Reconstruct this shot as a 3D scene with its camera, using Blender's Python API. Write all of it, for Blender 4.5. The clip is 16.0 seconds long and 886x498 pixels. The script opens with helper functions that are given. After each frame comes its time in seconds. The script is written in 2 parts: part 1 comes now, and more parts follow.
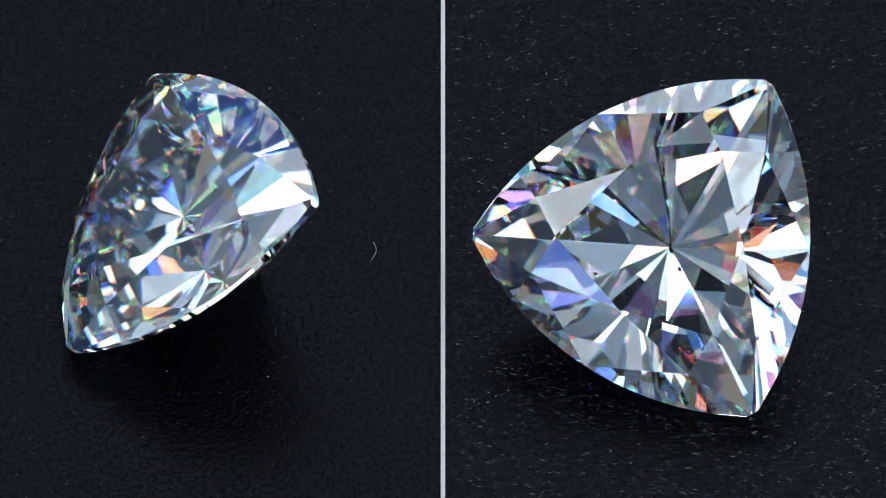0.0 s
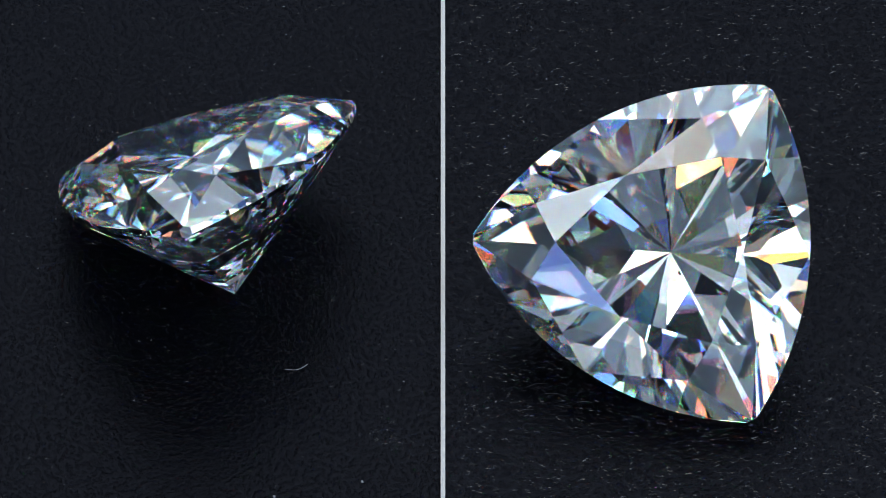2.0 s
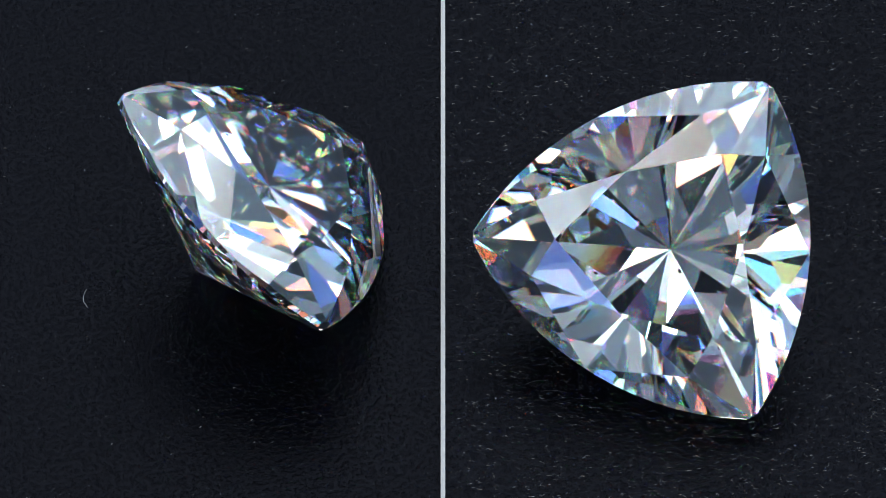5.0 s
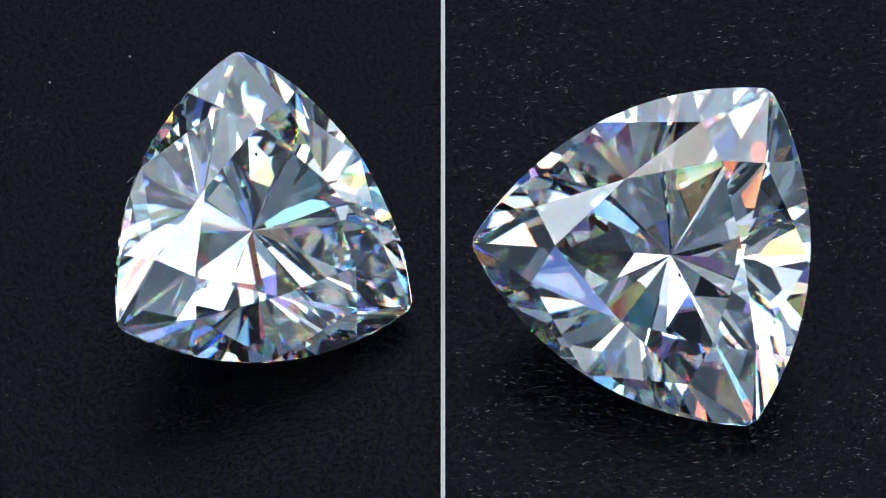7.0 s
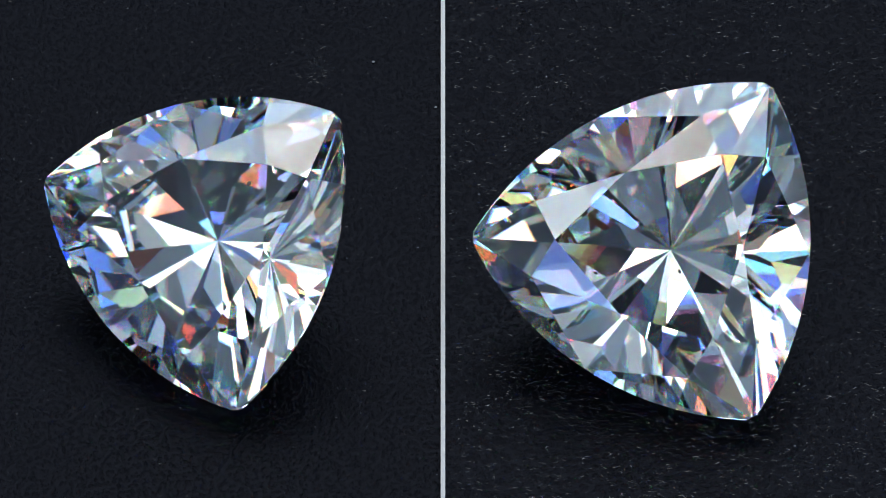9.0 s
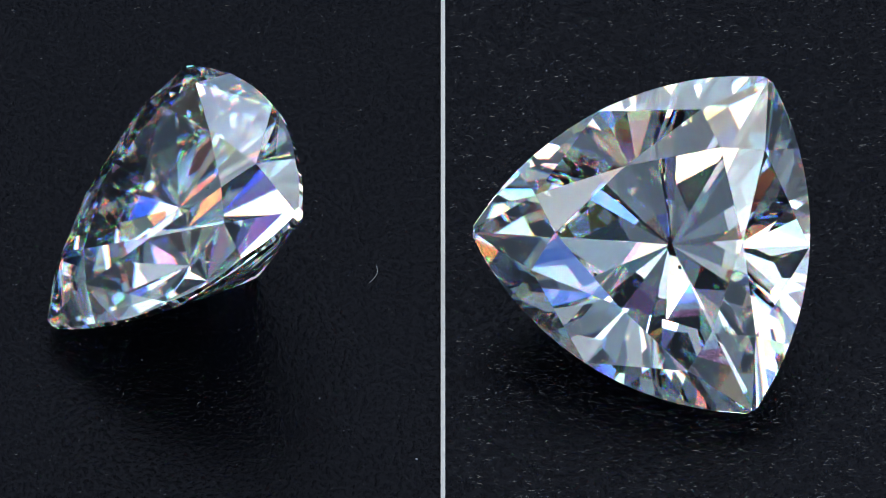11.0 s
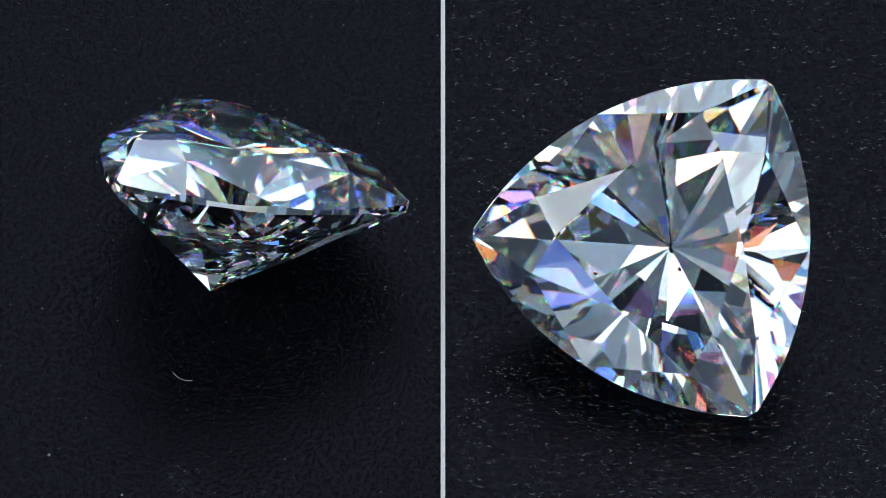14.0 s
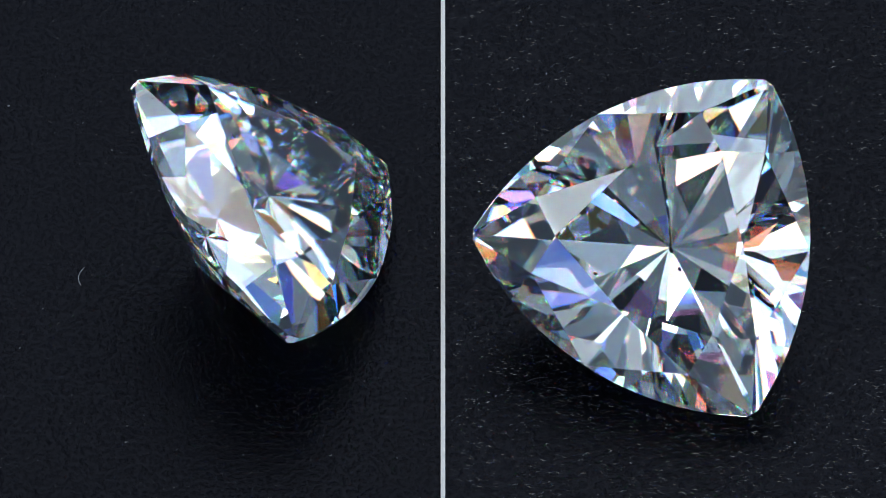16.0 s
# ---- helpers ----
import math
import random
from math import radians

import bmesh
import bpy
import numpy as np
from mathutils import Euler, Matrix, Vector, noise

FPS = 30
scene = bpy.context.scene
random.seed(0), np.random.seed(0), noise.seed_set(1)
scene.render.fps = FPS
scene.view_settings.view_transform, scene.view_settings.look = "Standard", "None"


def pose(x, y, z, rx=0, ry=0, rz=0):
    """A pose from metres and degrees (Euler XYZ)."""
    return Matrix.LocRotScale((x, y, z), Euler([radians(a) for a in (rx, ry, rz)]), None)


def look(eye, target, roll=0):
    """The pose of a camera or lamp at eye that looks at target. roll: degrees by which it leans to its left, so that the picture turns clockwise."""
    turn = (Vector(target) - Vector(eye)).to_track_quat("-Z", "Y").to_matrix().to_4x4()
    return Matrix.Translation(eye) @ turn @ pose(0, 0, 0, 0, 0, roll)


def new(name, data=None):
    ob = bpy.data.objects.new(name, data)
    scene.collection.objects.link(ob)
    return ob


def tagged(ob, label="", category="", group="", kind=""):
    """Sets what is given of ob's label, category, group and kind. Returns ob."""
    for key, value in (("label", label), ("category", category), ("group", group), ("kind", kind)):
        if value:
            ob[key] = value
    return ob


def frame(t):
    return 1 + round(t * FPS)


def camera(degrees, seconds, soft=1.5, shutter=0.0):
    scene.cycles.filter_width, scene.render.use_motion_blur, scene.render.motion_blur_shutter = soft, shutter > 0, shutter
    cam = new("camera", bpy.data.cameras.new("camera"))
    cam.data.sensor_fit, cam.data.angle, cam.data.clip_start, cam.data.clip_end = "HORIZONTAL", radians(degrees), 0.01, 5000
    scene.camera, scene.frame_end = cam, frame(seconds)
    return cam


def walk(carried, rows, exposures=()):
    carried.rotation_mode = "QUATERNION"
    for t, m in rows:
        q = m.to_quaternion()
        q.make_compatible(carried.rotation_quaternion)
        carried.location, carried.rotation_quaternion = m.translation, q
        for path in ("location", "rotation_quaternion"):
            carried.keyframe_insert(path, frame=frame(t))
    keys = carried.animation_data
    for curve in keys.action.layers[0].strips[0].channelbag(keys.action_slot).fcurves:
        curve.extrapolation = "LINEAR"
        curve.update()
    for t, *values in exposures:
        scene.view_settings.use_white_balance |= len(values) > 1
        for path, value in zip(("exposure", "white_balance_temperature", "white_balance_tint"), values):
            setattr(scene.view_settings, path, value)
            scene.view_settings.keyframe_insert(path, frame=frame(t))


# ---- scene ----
MM = 0.001
TURN = -33.756          # degrees a second, clockwise seen from above
HUB = Vector((-5.540, -0.550, 0.0)) * MM
TILT = radians(51.54)
DISTANCE = 186.79 * MM
SHEET = 0.20 * MM       # top of the second mat above the turntable

cam = camera(7.0, 16.0, soft=0.55)
scene.cycles.max_bounces = scene.cycles.transmission_bounces = scene.cycles.glossy_bounces = 12    # light turns many times inside a cut stone
EYE = (0.0, -DISTANCE * math.cos(TILT), DISTANCE * math.sin(TILT))
walk(cam, [(0.0, look(EYE, (0, 0, 0))), (16.0, look(EYE, (0, 0, 0)))], exposures=[(0.0, -0.12), (16.0, -0.12)])

# ---- light: an overhead softbox bank and unseen lamps added round it ----
world = bpy.data.worlds.new("studio")
world.use_nodes = True
scene.world = world
wn, wl = world.node_tree.nodes, world.node_tree.links
wc = wn.new("ShaderNodeTexCoord")
ws = wn.new("ShaderNodeSeparateXYZ")
wr = wn.new("ShaderNodeValToRGB")
wr.color_ramp.elements[0].position, wr.color_ramp.elements[0].color = 0.0, (0.055, 0.066, 0.092, 1)
wr.color_ramp.elements[1].position, wr.color_ramp.elements[1].color = 1.0, (0.014, 0.018, 0.027, 1)
wr.color_ramp.elements.new(0.40).color = (0.014, 0.018, 0.027, 1)
wl.new(wc.outputs["Generated"], ws.inputs[0])
wl.new(ws.outputs["Z"], wr.inputs[0])
wl.new(wr.outputs[0], wn["Background"].inputs["Color"])
wn["Background"].inputs["Strength"].default_value = 1.0


def softbox(name, eye, target, width, height, power, color):
    data = bpy.data.lights.new(name, "AREA")
    data.shape, data.size, data.size_y, data.energy, data.color = "RECTANGLE", width, height, power, color
    new(name, data).matrix_world = look(eye, target)


# blue and amber lamps are added to put coloured flashes into the stones
BLUE, AMBER = (0.12, 0.28, 1.0), (1.0, 0.52, 0.18)
WARM, CREAM, COOL, PALE, PLAIN = (1.0, 0.90, 0.74), (1.0, 0.95, 0.88), (0.53, 0.74, 1.0), (0.71, 0.85, 1.0), (0.83, 0.93, 1.0)


def heading(bearing, rise):
    az, el = radians(bearing), radians(rise)
    return Vector((math.cos(el) * math.cos(az), math.cos(el) * math.sin(az), math.sin(el)))


def dome_lamp(name, bearing, rise, width, height, radiance, color, away=0.37):
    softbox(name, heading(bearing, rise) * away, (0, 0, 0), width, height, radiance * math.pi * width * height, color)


# overhead bank of nine panels, rows from the far side to the near side
for row, y in enumerate((0.108, 0.01, -0.088)):
    for col, x in enumerate((-0.09, 0.012, 0.114)):
        radiance, color = (((0.6, COOL), (1.6, PALE), (1.9, CREAM)), ((0.9, PALE), (3.2, CREAM), (2.0, PALE)), ((2.4, CREAM), (0.7, COOL), (3.0, PLAIN)))[row][col]
        softbox("panel_overhead", (x, y, 0.37), (x, y, 0), 0.098, 0.094, radiance * math.pi * 0.098 * 0.094, color)
# unseen side lamps, a few inferred from reflections, most added: bearing, height angle, width, height, radiance, colour
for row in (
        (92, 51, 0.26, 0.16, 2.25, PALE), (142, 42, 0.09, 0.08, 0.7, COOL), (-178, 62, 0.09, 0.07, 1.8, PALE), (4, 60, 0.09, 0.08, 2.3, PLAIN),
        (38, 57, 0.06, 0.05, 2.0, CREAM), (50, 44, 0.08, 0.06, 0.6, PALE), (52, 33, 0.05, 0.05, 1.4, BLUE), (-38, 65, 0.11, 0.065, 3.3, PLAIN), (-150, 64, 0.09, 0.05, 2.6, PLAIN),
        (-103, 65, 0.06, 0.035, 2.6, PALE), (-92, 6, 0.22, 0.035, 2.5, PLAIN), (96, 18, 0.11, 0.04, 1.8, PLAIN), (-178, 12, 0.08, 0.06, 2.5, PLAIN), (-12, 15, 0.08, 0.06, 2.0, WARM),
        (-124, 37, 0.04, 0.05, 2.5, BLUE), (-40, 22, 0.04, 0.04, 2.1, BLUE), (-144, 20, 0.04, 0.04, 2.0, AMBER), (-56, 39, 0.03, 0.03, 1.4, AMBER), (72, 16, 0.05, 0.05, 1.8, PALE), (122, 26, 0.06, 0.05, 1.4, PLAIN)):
    dome_lamp("side_panel", *row)
# unseen fill lamps added, none round the lens or far panel, dimmer along band
fill_rng = random.Random(5)
gaps = ((-92, 43, 21), (-50, 25, 10), (90, 51, 24))
# directions that the table facet and kites mirror; fill kept low there
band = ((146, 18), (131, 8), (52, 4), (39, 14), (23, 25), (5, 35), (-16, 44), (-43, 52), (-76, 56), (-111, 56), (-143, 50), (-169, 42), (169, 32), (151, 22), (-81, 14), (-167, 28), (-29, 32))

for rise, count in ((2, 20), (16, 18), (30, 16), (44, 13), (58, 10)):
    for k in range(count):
        bearing = 360 * (k + 0.25 * (rise % 4)) / count + fill_rng.uniform(-3, 3)
        level, tone = fill_rng.choice((0.16, 0.25, 0.34, 0.41, 0.50, 0.65, 1.1)), fill_rng.choice((COOL, COOL, COOL, PALE, PALE, BLUE, WARM))
        wide, tall = 0.41 * 2 * math.pi * math.cos(radians(rise)) / count * fill_rng.uniform(0.85, 1.0), fill_rng.uniform(0.085, 0.098)
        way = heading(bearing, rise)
        if any(way.angle(heading(u, v)) < radians(w) for u, v, w in gaps):
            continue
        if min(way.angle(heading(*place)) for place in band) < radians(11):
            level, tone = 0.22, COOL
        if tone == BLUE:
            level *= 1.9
        dome_lamp("fill_lamp", bearing, rise, wide, tall, level, tone, 0.41)

# ---- materials ----


def material(name):
    m = bpy.data.materials.new(name)
    m.use_nodes = True
    n, l = m.node_tree.nodes, m.node_tree.links
    return m, n, l, n["Principled BSDF"]


def noise_node(n, l, coords, scale, detail=4.0, rough=0.55):
    t = n.new("ShaderNodeTexNoise")
    t.inputs["Scale"].default_value, t.inputs["Detail"].default_value, t.inputs["Roughness"].default_value = scale, detail, rough
    l.new(coords, t.inputs["Vector"])
    return t


def mat_cloth(name):
    """Black fine-grained leatherette: crumpled grain, faint blotches."""
    m, n, l, b = material(name)
    c = n.new("ShaderNodeTexCoord").outputs["Object"]
    blot = noise_node(n, l, c, 260.0, 5.0, 0.6)
    grain = noise_node(n, l, c, 5200.0, 3.0, 0.6)
    mix = n.new("ShaderNodeMath")
    mix.operation = "MULTIPLY"
    l.new(blot.outputs["Fac"], mix.inputs[0])
    l.new(grain.outputs["Fac"], mix.inputs[1])
    ramp = n.new("ShaderNodeValToRGB")
    ramp.color_ramp.elements[0].position, ramp.color_ramp.elements[0].color = 0.12, (0.0003, 0.0004, 0.0007, 1)
    ramp.color_ramp.elements[1].position, ramp.color_ramp.elements[1].color = 0.42, (0.0011, 0.0015, 0.0026, 1)
    l.new(mix.outputs[0], ramp.inputs[0])
    l.new(ramp.outputs[0], b.inputs["Base Color"])
    rr = n.new("ShaderNodeMapRange")
    rr.inputs["To Min"].default_value, rr.inputs["To Max"].default_value = 0.14, 0.28
    l.new(grain.outputs["Fac"], rr.inputs["Value"])
    l.new(rr.outputs[0], b.inputs["Roughness"])
    b.inputs["Specular IOR Level"].default_value = 0.10
    b.inputs["Specular Tint"].default_value = (0.84, 0.81, 1.0, 1)
    domes = noise_node(n, l, c, 8000.0, 2.0, 0.5)
    peak = n.new("ShaderNodeMapRange")
    peak.interpolation_type = "SMOOTHSTEP"
    peak.inputs["From Min"].default_value, peak.inputs["From Max"].default_value = 0.45, 0.75
    l.new(domes.outputs["Fac"], peak.inputs["Value"])
    fine = noise_node(n, l, c, 24000.0, 3.0, 0.6)
    add = n.new("ShaderNodeMath")
    add.operation = "MULTIPLY_ADD"
    add.inputs[1].default_value = 0.45
    l.new(fine.outputs["Fac"], add.inputs[0])
    l.new(peak.outputs[0], add.inputs[2])
    bump = n.new("ShaderNodeBump")
    bump.inputs["Strength"].default_value, bump.inputs["Distance"].default_value = 0.75, 0.000022
    l.new(add.outputs[0], bump.inputs["Height"])
    l.new(bump.outputs[0], b.inputs["Normal"])
    return m


def plain(name, color, rough=0.6, spec=0.4):
    m, n, l, b = material(name)
    c = n.new("ShaderNodeTexCoord").outputs["Object"]
    t = noise_node(n, l, c, 900.0, 4.0)
    ramp = n.new("ShaderNodeValToRGB")
    ramp.color_ramp.elements[0].color = (*[v * 0.85 for v in color], 1)
    ramp.color_ramp.elements[1].color = (*color, 1)
    l.new(t.outputs["Fac"], ramp.inputs[0])
    l.new(ramp.outputs[0], b.inputs["Base Color"])
    b.inputs["Roughness"].default_value, b.inputs["Specular IOR Level"].default_value = rough, spec
    return m


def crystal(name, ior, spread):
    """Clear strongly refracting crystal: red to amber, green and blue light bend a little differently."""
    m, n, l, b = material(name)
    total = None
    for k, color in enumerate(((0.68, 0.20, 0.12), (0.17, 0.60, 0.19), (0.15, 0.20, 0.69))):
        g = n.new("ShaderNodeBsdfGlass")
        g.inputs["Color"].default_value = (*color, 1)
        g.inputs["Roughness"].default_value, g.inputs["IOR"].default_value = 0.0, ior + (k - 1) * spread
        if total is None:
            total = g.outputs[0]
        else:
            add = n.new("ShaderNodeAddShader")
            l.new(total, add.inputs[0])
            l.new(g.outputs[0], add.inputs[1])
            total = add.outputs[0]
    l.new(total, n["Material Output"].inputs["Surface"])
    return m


def clear(name, ior):
    """The same crystal without the spread, for facets that mostly turn light back."""
    m, n, l, b = material(name)
    g = n.new("ShaderNodeBsdfGlass")
    g.inputs["Roughness"].default_value, g.inputs["IOR"].default_value = 0.0, ior
    l.new(g.outputs[0], n["Material Output"].inputs["Surface"])
    return m


CLOTH = mat_cloth("black_leatherette")
TABLE = plain("dark_table", (0.012, 0.013, 0.016), 0.55)
WHITE = plain("divider_white", (0.93, 0.90, 0.85), 0.7, 0.2)
LINT = plain("pale_lint", (0.55, 0.55, 0.55), 0.6)
STRAY = plain("grey_lint", (0.16, 0.16, 0.17), 0.5)
RIDGE = plain("glossy_grain", (0.004, 0.004, 0.0045), 0.17, 1.0)
SPECK = plain("grey_dust", (0.30, 0.31, 0.33), 0.6)
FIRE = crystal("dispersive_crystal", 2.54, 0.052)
CLEAR = clear("clear_crystal", 2.54)


def part(name, bm, mat, parent=None, label=""):
    me = bpy.data.meshes.new(name)
    bm.to_mesh(me)
    bm.free()
    for m in mat if isinstance(mat, list) else [mat]:
        me.materials.append(m)
    ob = new(name, me)
    if parent:
        ob.parent = parent
    return tagged(ob, label) if label else ob


def box(bm, x0, x1, y0, y1, z0, z1):
    v = bmesh.ops.create_cube(bm, size=1.0)["verts"]
    for p in v:
        p.co = Vector(((x0 + x1) / 2 + p.co.x * (x1 - x0), (y0 + y1) / 2 + p.co.y * (y1 - y0), (z0 + z1) / 2 + p.co.z * (z1 - z0)))
    return v


# ---- the large structure ----
bm = bmesh.new()
box(bm, -0.3, 0.3, -0.3, 0.3, -0.024, -0.8 * MM)
tagged(part("table_top", bm, CLOTH), "table top covered in black leatherette under the turntable", "table", kind="structure")

# turntable with its leatherette cover
turntable = tagged(new("turntable"), "slowly turning round turntable covered in black leatherette", "turntable")
turntable.location = HUB
bm = bmesh.new()
bmesh.ops.create_cone(bm, cap_ends=True, segments=128, radius1=12.6 * MM, radius2=12.6 * MM, depth=0.4 * MM)
bmesh.ops.translate(bm, vec=(0, 0, -0.6 * MM), verts=bm.verts)
part("plate", bm, TABLE, turntable)
bm = bmesh.new()
bmesh.ops.create_cone(bm, cap_ends=True, segments=128, radius1=12.6 * MM, radius2=12.5 * MM, depth=0.4 * MM)
bmesh.ops.translate(bm, vec=(0, 0, -0.2 * MM), verts=bm.verts)
part("cover", bm, CLOTH, turntable, "black fine-grained leatherette cover")

# second mat on its block; white strip stands in for a split-screen line
display_mat = tagged(new("display_mat"), "black leatherette display mat with a white divider strip", "mat")
bm = bmesh.new()
box(bm, 0.0565 * MM, 40 * MM, -30 * MM, 30 * MM, 0.04 * MM, SHEET)
part("sheet", bm, CLOTH, display_mat)
bm = bmesh.new()
box(bm, -0.058 * MM, 0.056 * MM, -11 * MM, 11 * MM, 0.04 * MM, SHEET + 0.01 * MM)
part("divider_strip", bm, WHITE, display_mat, "thin white strip in place of a split-screen line")
bm = bmesh.new()
box(bm, 9 * MM, 40 * MM, -29 * MM, 29 * MM, -0.8 * MM, 0.04 * MM)
part("block", bm, TABLE, display_mat)

# ---- the gems ----
R, MID, CROWN, DEPTH, GIRDLE = 4.585, 3.43, 1.0, 3.40, 0.15
TABLE_TIP, TABLE_MID, SHOULDER = 2.52, 1.90, 3.17
ARC = (3.970 ** 2 + (MID - R / 2) ** 2) / (2 * (MID - R / 2))


def arc_point(side, beta):
    """A point of the bowed outline on a side, beta degrees from its middle, and its outward direction."""
    f, a = radians(60 + 120 * side), radians(60 + 120 * side + beta)
    c = Vector((math.cos(f), math.sin(f), 0)) * (MID - ARC)
    d = Vector((math.cos(a), math.sin(a), 0))
    return c + d * ARC, d


def facet_planes():
    up, planes, cutter = Vector((0, 0, 1)), [], random.Random(7)

    def slope(p, d, rise, sign):
        """A plane through p that falls by rise towards d (sign 1, crown) or climbs by it (sign -1, pavilion)."""
        planes.append((p, (d * rise + up * sign).normalized()))

    def through_points(a, b, c, sign):
        nrm = (b - a).cross(c - a).normalized()
        planes.append((a, nrm if nrm.z * sign > 0 else -nrm))

    def towards(degrees):
        return Vector((math.cos(radians(degrees)), math.sin(radians(degrees)), 0))

    corner_rise, side_rise = (CROWN - GIRDLE) / (R - 0.05 - TABLE_TIP), (CROWN - GIRDLE) / (MID - TABLE_MID)
    # the shoulder: where a corner kite, a side kite and a star meet
    turn = min((abs((SHOULDER * math.cos(radians(k / 20)) - TABLE_TIP) * corner_rise - (SHOULDER * math.cos(radians(60 - k / 20)) - TABLE_MID) * side_rise), k / 20)
               for k in range(160, 560))[1]
    culet = Vector((0.03, -0.12, -DEPTH))
    for s in range(3):
        for k in range(15):
            planes.append(arc_point(s, -28 + 4 * k))
        corner, side = towards(120 * s), towards(120 * s + 60)
        planes.append((corner * (R - 0.07), corner))
        top, tip = corner * TABLE_TIP + up * CROWN, corner * (R - 0.05) + up * GIRDLE
        slope(top, corner, corner_rise, 1)
        slope(side * TABLE_MID + up * CROWN, side, side_rise, 1)
        for sign in (-1, 1):
            mid = towards(120 * s + 60 * sign) * TABLE_MID + up * CROWN
            shoulder = towards(120 * s + turn * sign) * SHOULDER
            shoulder.z = CROWN - (shoulder.dot(corner) - TABLE_TIP) * corner_rise
            flank = s if sign > 0 else (s + 2) % 3
            base = arc_point(flank, 0)[0] + up * GIRDLE
            near = arc_point(flank, -18 * sign)[0] + up * GIRDLE
            through_points(top, mid, shoulder, 1)
            through_points(shoulder, tip, near, 1)
            through_points(shoulder, base, near, 1)
            # pavilion: broad facets between keel, quarter ridge and side ridge, all meeting in the culet
            low = up * (GIRDLE + 0.05)
            keel = corner * (R - 0.05) - low
            ridges_at = [keel] + [arc_point(flank, -b * sign + cutter.uniform(-0.8, 0.8))[0] - low * k for b, k in ((15.5, 1.0), (0.0, 1.0))]
            for one, two in zip(ridges_at, ridges_at[1:]):
                through_points(culet, one, two, -1)
            # lower halves along the girdle
            for b, rise, raised in ((3.5, 1.025, 0.13), (11.0, 1.045, 0.16), (19.0, 1.085, 0.16), (26.0, 1.10, 0.13)):
                p, d = arc_point(flank, -b * sign + cutter.uniform(-0.5, 0.5))
                slope(p - up * (GIRDLE + 0.05 - raised), d, rise + cutter.uniform(-0.012, 0.012), -1)
    planes.append((up * CROWN, up))
    return planes


def gem_mesh(size):
    """A trillion-cut stone, bounded by its facet planes; local origin at the middle of its girdle."""
    planes, bm = [(p, n.normalized()) for p, n in facet_planes()], bmesh.new()
    for i, (p, nrm) in enumerate(planes):
        u = nrm.orthogonal().normalized()
        w = nrm.cross(u)
        loop = [p + (u * x + w * y) * 20 for x, y in ((-1, -1), (1, -1), (1, 1), (-1, 1))]
        for j, (q, cut) in enumerate(planes):
            if j == i or not loop:
                continue
            kept, depth = [], [(v - q).dot(cut) for v in loop]
            for k, v in enumerate(loop):
                d0, d1, nxt = depth[k], depth[k - len(loop) + 1], loop[k - len(loop) + 1]
                if d0 <= 1e-7:
                    kept.append(v)
                if (d0 < -1e-7 and d1 > 1e-7) or (d0 > 1e-7 and d1 < -1e-7):
                    kept.append(v.lerp(nxt, d0 / (d0 - d1)))
            loop = kept
        if len(loop) > 2:
            bm.faces.new([bm.verts.new(v) for v in loop])
    bmesh.ops.remove_doubles(bm, verts=bm.verts, dist=0.003)
    bmesh.ops.dissolve_degenerate(bm, dist=0.001, edges=bm.edges)
    bmesh.ops.recalc_face_normals(bm, faces=bm.faces)
    for f in bm.faces:
        f.smooth = False
    bmesh.ops.scale(bm, vec=(size * MM,) * 3, verts=bm.verts)
    return bm


GEM_CENTRE = Vector((-1.157, -0.203, 2.605))
GEM_UP = Vector((-0.58083, -0.05989, 0.81182)).normalized()
GEM_X = Vector((0.76704, -0.37418, 0.52119)).normalized()
GEM_Y = GEM_UP.cross(GEM_X)
GEM_TURN = Matrix((GEM_X, GEM_Y, GEM_UP)).transposed().to_4x4()


def gem(name, size, label):
    stone = tagged(new(name), label, "gemstone", "cut stones")
    whole = gem_mesh(size)
    low = min((GEM_TURN @ v.co).z for v in whole.verts)
    zones = (("table_facet", 0.999, 2.0, "large flat polished top facet"), ("crown", 0.05, 0.999, "sloping upper facets"),
             ("girdle", -0.05, 0.05, "thin polished rim"), ("pavilion", -2.0, -0.05, "lower facets meeting in a point"))
    for zone, least, most, text in zones:
        bm = whole.copy()
        bmesh.ops.delete(bm, geom=[f for f in bm.faces if not least < f.normal.z <= most], context="FACES")
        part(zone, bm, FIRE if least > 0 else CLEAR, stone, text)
    whole.free()
    # a pale crystal grain trapped in the stone
    bm = bmesh.new()
    bmesh.ops.create_icosphere(bm, subdivisions=1, radius=0.045 * MM)
    for v in bm.verts:
        v.co = Vector((v.co.x * 1.5, v.co.y, v.co.z * 0.8)) * (1 + 0.35 * noise.noise(v.co * 40000)) + Vector((1.8, 0.05, 0.15)) * size * MM
    part("inclusion", bm, SPECK, stone, "tiny pale grain inside the stone")
    return stone, -low


turning_gem, rest_a = gem("gemstone", 1.0, "colourless trillion-cut gemstone leaning on the turning black mat")
rocking_gem, rest_b = gem("gemstone", 1.072, "larger colourless trillion-cut gemstone leaning on the second mat")
SPIN_B = Matrix.Rotation(radians(TURN * 8.40), 4, "Z")
AT_B = Vector((5.9986, -0.2964, 0)) * MM + SPIN_B @ (Vector((-1.9786, -0.0847, 2.6976)) * 1.08 * MM)

# ---- lint and dust ----


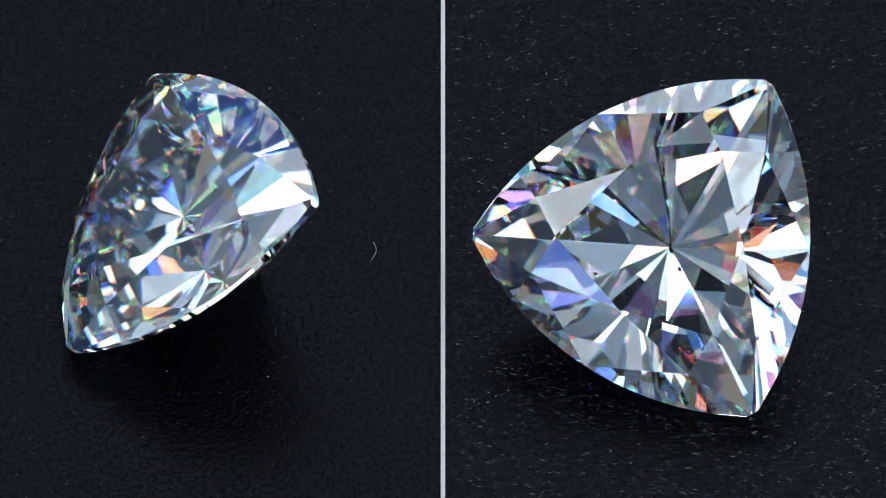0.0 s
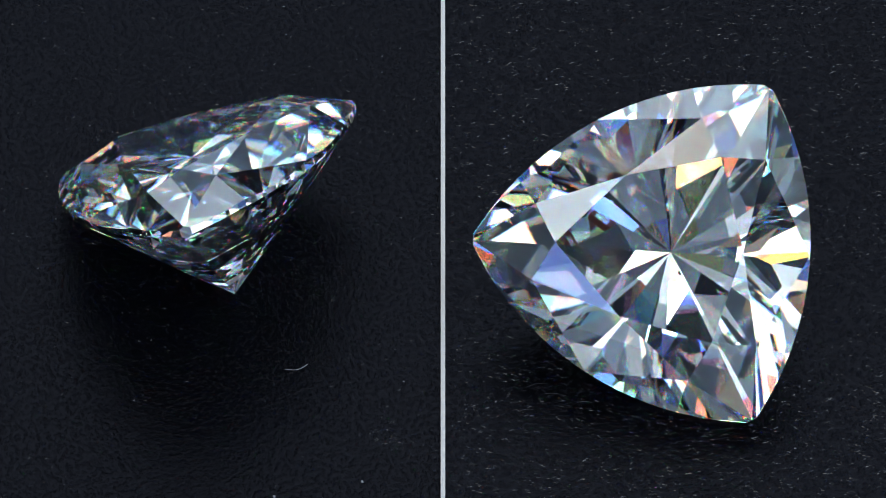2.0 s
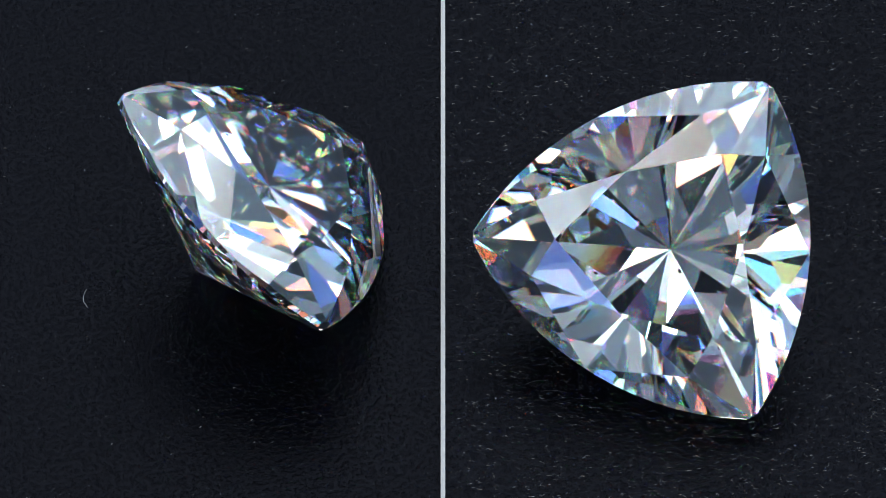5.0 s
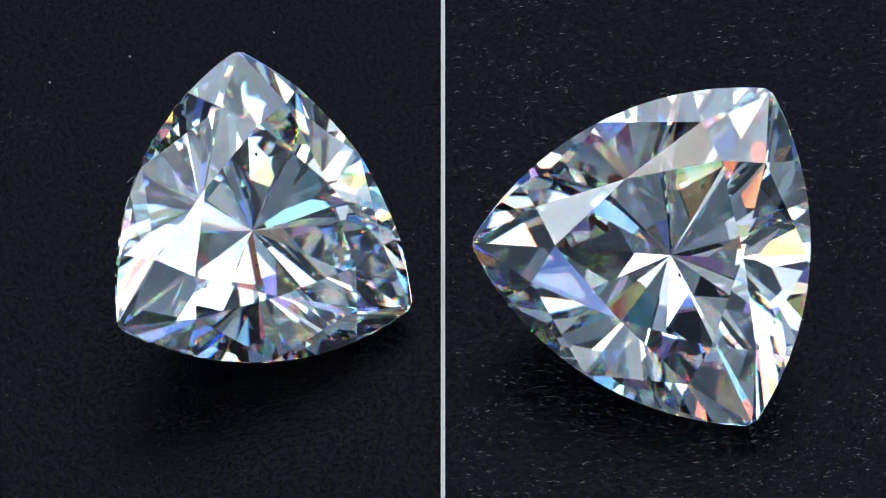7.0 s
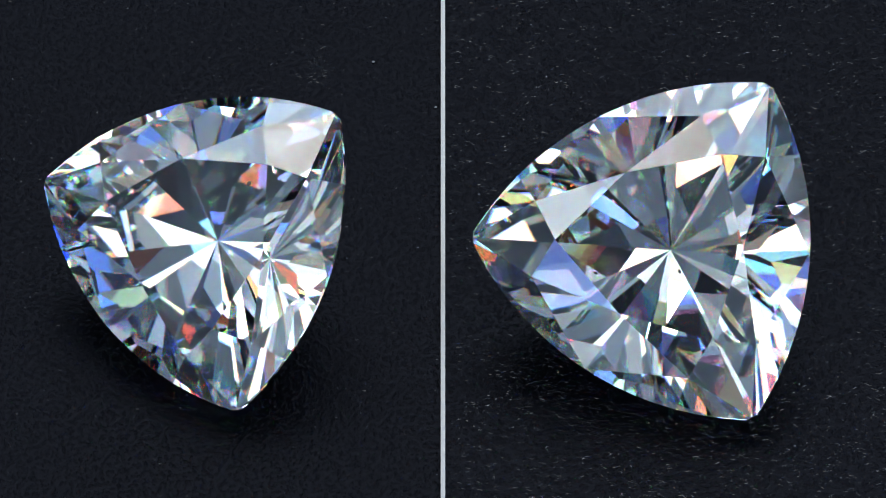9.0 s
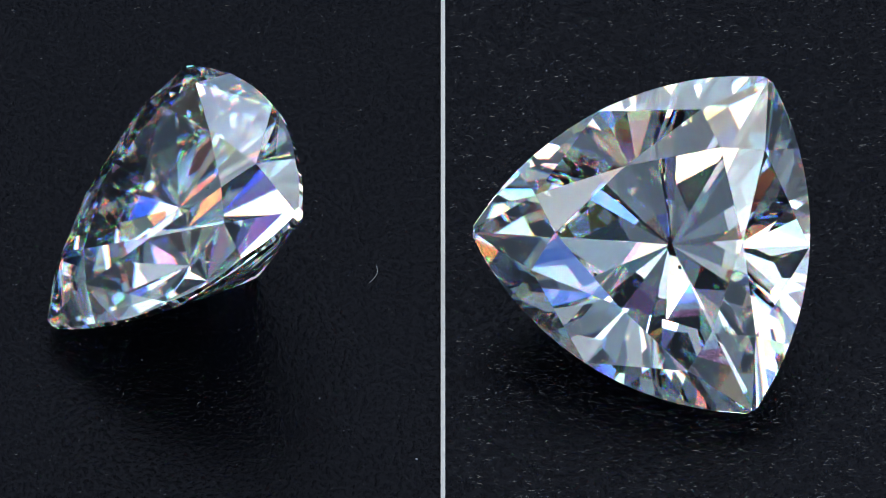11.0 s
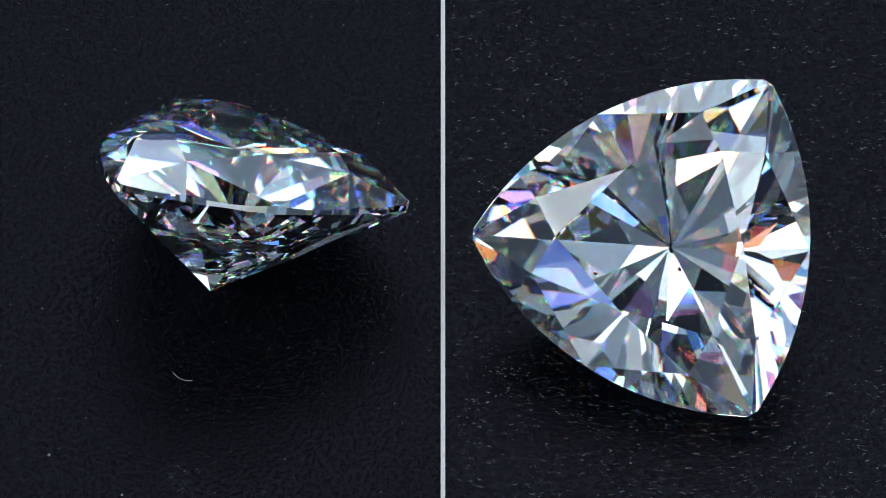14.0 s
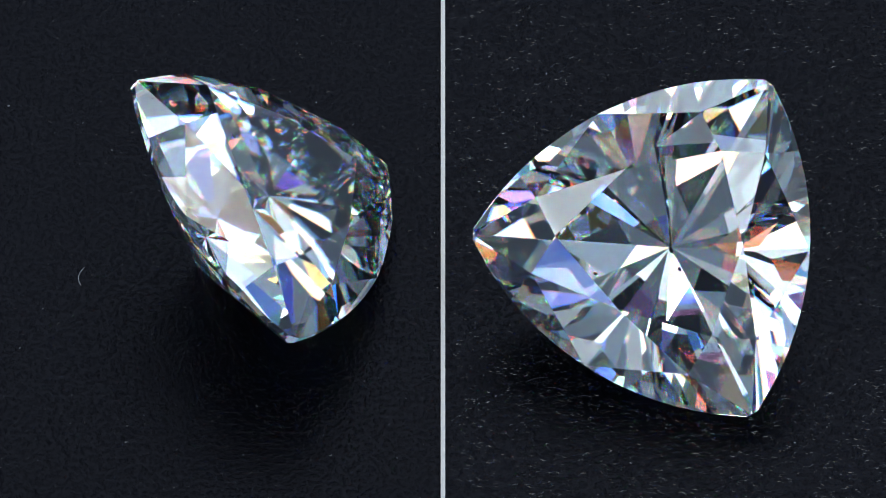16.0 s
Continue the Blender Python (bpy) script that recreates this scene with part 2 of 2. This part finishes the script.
def hair(name, points, radius, mat, label):
    """A thin curled hair lying on its support."""
    bm = bmesh.new()
    rings = []
    for i, p in enumerate(points):
        q = points[min(i + 1, len(points) - 1)] - points[max(i - 1, 0)]
        side = Vector((-q.y, q.x, 0)).normalized()
        r = radius * (0.5 if i in (0, len(points) - 1) else 1.0)
        rings.append([bm.verts.new(p + (side * math.cos(a) + Vector((0, 0, 1)) * (math.sin(a) + 1)) * r) for a in (0, 1.57, 3.14, 4.71)])
    for a, b in zip(rings, rings[1:]):
        for k in range(4):
            bm.faces.new((a[k], a[(k + 1) % 4], b[(k + 1) % 4], b[k]))
    bm.faces.new(rings[0])
    bm.faces.new(rings[-1][::-1])
    bmesh.ops.recalc_face_normals(bm, faces=bm.faces)
    return tagged(part(name, bm, mat), label, "lint")


strays = []
bend = [Vector((3.678 + 0.12 * math.sin(3 * s) + 0.05 * s, 0.414 + 0.62 * (s - 0.5), 0)) * MM for s in [k / 9 for k in range(10)]]
fibre = hair("lint_fibre", bend, 0.009 * MM, LINT, "short pale curled lint fibre on the black mat")


for x, y, turn, long in ((2.35, -4.5, 14, 0.55), (2.85, -4.8, -8, 0.6), (3.6, -5.05, -4, 0.4), (2.1, -5.3, 8, 0.4)):
    rows = [Vector((x + long * (s - 0.5) * math.cos(radians(turn)), y + long * (s - 0.5) * math.sin(radians(turn)) + 0.05 * math.sin(3 * s), SHEET / MM)) * MM for s in [k / 7 for k in range(8)]]
    stray = hair("lint_fibre", rows, 0.0035 * MM, STRAY, "fine grey stray fibre on the second mat")
    tagged(stray, group="stray fibres")
    strays.append(stray)


def dust(name, count, seed, spread, parent, z):
    """Tiny pale flecks scattered over a mat."""
    rng, bm = random.Random(seed), bmesh.new()
    for _ in range(count):
        p = spread(rng)
        r = rng.uniform(0.006, 0.016) * MM
        made = bmesh.ops.create_icosphere(bm, subdivisions=1, radius=r)["verts"]
        stretch, a = rng.uniform(1.0, 2.6), rng.uniform(0, math.pi)
        for v in made:
            x = v.co.x * stretch
            v.co = Vector((p[0] + x * math.cos(a) - v.co.y * math.sin(a), p[1] + x * math.sin(a) + v.co.y * math.cos(a), z + r * 0.5 + v.co.z * 0.7))
    ob = part(name, bm, SPECK, parent, "tiny pale dust flecks")
    ob["kind"] = "stuff"


for x, y, r in ((5.93, -5.23, 0.028), (7.75, 0.60, 0.035), (7.34, -1.62, 0.035)):
    bm = bmesh.new()
    bmesh.ops.create_icosphere(bm, subdivisions=2, radius=r * MM)
    for v in bm.verts:
        v.co = Vector((v.co.x * 1.25, v.co.y, v.co.z * 0.6)) * (1 + 0.3 * noise.noise(v.co * 30000)) + Vector((x, y, 0.5 * r)) * MM
    part("fleck", bm, SPECK, turntable, "pale dust fleck")


def on_disc(rng):
    r, a = 12.2 * MM * math.sqrt(rng.random()), rng.uniform(0, 2 * math.pi)
    return r * math.cos(a), r * math.sin(a)


def on_front(rng):
    return rng.uniform(0.2, 13) * MM, (21 * rng.random() ** 2.0 - 11) * MM


def on_sheet(rng):
    return rng.uniform(0.2, 13) * MM, rng.uniform(-11, 11) * MM


def ridges(name, count, seed, spread, parent, z, lean=1.6, length=(0.05, 0.18)):
    """Raised slivers of the leatherette's grain, each a tiny bent roof that catches the light."""
    rng, verts, faces = random.Random(seed), [], []
    for _ in range(count):
        x, y = spread(rng)
        a, long, wide = rng.uniform(-lean, lean), rng.uniform(*length), rng.uniform(0.008, 0.020)
        high = wide * rng.uniform(0.25, 0.8)
        bow, wave, u = rng.uniform(-0.3, 0.3) * long, rng.uniform(-0.16, 0.16) * long, len(verts)
        for s, off, w, h in ((-0.5, 0, 0, 0), (-0.25, bow * 0.6 + wave, rng.uniform(0.5, 1), rng.uniform(0.5, 1)), (0, bow, 1, 1),
                             (0.25, bow * 0.6 - wave, rng.uniform(0.4, 1), rng.uniform(0.4, 1)), (0.5, 0, 0, 0)):
            for side in (-1, 0, 1):
                px, py = s * long * MM, (off + side * w * wide) * MM
                verts.append((x + px * math.cos(a) - py * math.sin(a), y + px * math.sin(a) + py * math.cos(a), z + (high * h * MM if side == 0 else -0.002 * MM)))
        for k in range(4):
            for j in range(2):
                q = u + 3 * k + j
                faces.append((q, q + 1, q + 4, q + 3))
    me = bpy.data.meshes.new(name)
    me.from_pydata(verts, [], faces)
    me.materials.append(RIDGE)
    ob = new(name, me)
    ob.parent = parent
    tagged(ob, "fine raised grain of black leatherette", kind="stuff")


ridges("grain", 5500, 11, on_disc, turntable, 0.0, 1.6, (0.04, 0.13))
ridges("scuff", 130, 21, lambda rng: ((6.7 + rng.gauss(0, 0.35)) * MM, (1.75 + rng.gauss(0, 0.28)) * MM), turntable, 0.0)
# slivers laid crosswise and densest at the front, shaped to give glints there
ridges("grain", 9000, 12, on_front, display_mat, SHEET, 0.6, (0.06, 0.20))
ridges("crease", 2600, 31, on_front, display_mat, SHEET, 0.5, (0.10, 0.28))
dust("dust", 130, 3, on_disc, turntable, 0.0)
dust("dust", 110, 5, on_sheet, display_mat, SHEET)


# ---- what moves ----
def motions():
    steps = [0.5 * k for k in range(33)]
    spins = [(t, Matrix.Translation(HUB) @ Matrix.Rotation(radians(TURN * t + 1.0 * math.cos(2 * math.pi * (t + 0.8) / 10.66)), 4, "Z")) for t in steps]
    walk(turntable, spins)
    walk(fibre, spins)
    seat = Vector((GEM_CENTRE.x * MM, GEM_CENTRE.y * MM, rest_a))
    lift = rest_a - GEM_CENTRE.z * MM
    step = Matrix.Translation((0, -lift / math.tan(TILT), 0))
    walk(turning_gem, [(t, step @ m @ Matrix.Translation(seat) @ GEM_TURN) for t, m in spins])
    slides, tips = [], []
    lift = SHEET + rest_b - AT_B.z - 0.2 * MM
    seat = Vector((AT_B.x, AT_B.y - lift / math.tan(TILT), SHEET + rest_b))
    for k in range(-1, 14):
        low = 0.30 + 2.665 * k
        for dt, level in ((0.0, -0.93), (0.2, -0.70), (0.666, 0.0), (1.132, 0.70), (1.3325, 0.93), (1.533, 0.70), (1.999, 0.0), (2.465, -0.70)):
            t = low + dt
            if -0.3 < t < 16.4:
                slides.append((t, level))
    first = [(0.0, -0.45)] + [s for s in slides if 0.05 < s[0] < 15.95] + [(16.0, -0.45)]
    for t, level in first:
        y = -level * 10.9 * 0.01457 * MM / math.sin(TILT)
        tips.append((t, Matrix.Translation(seat + Vector((0, y, 0))) @ Matrix.Rotation(radians(1.2 * level), 4, "X") @ SPIN_B @ GEM_TURN))
    walk(rocking_gem, tips)
    for stray in strays:
        walk(stray, [(t, pose(0, -level * 10.9 * 0.01457 * MM / math.sin(TILT), 0)) for t, level in first])
    walk(display_mat, [(t, pose(0, -level * 10.9 * 0.01457 * MM / math.sin(TILT), 0)) for t, level in first])


motions()
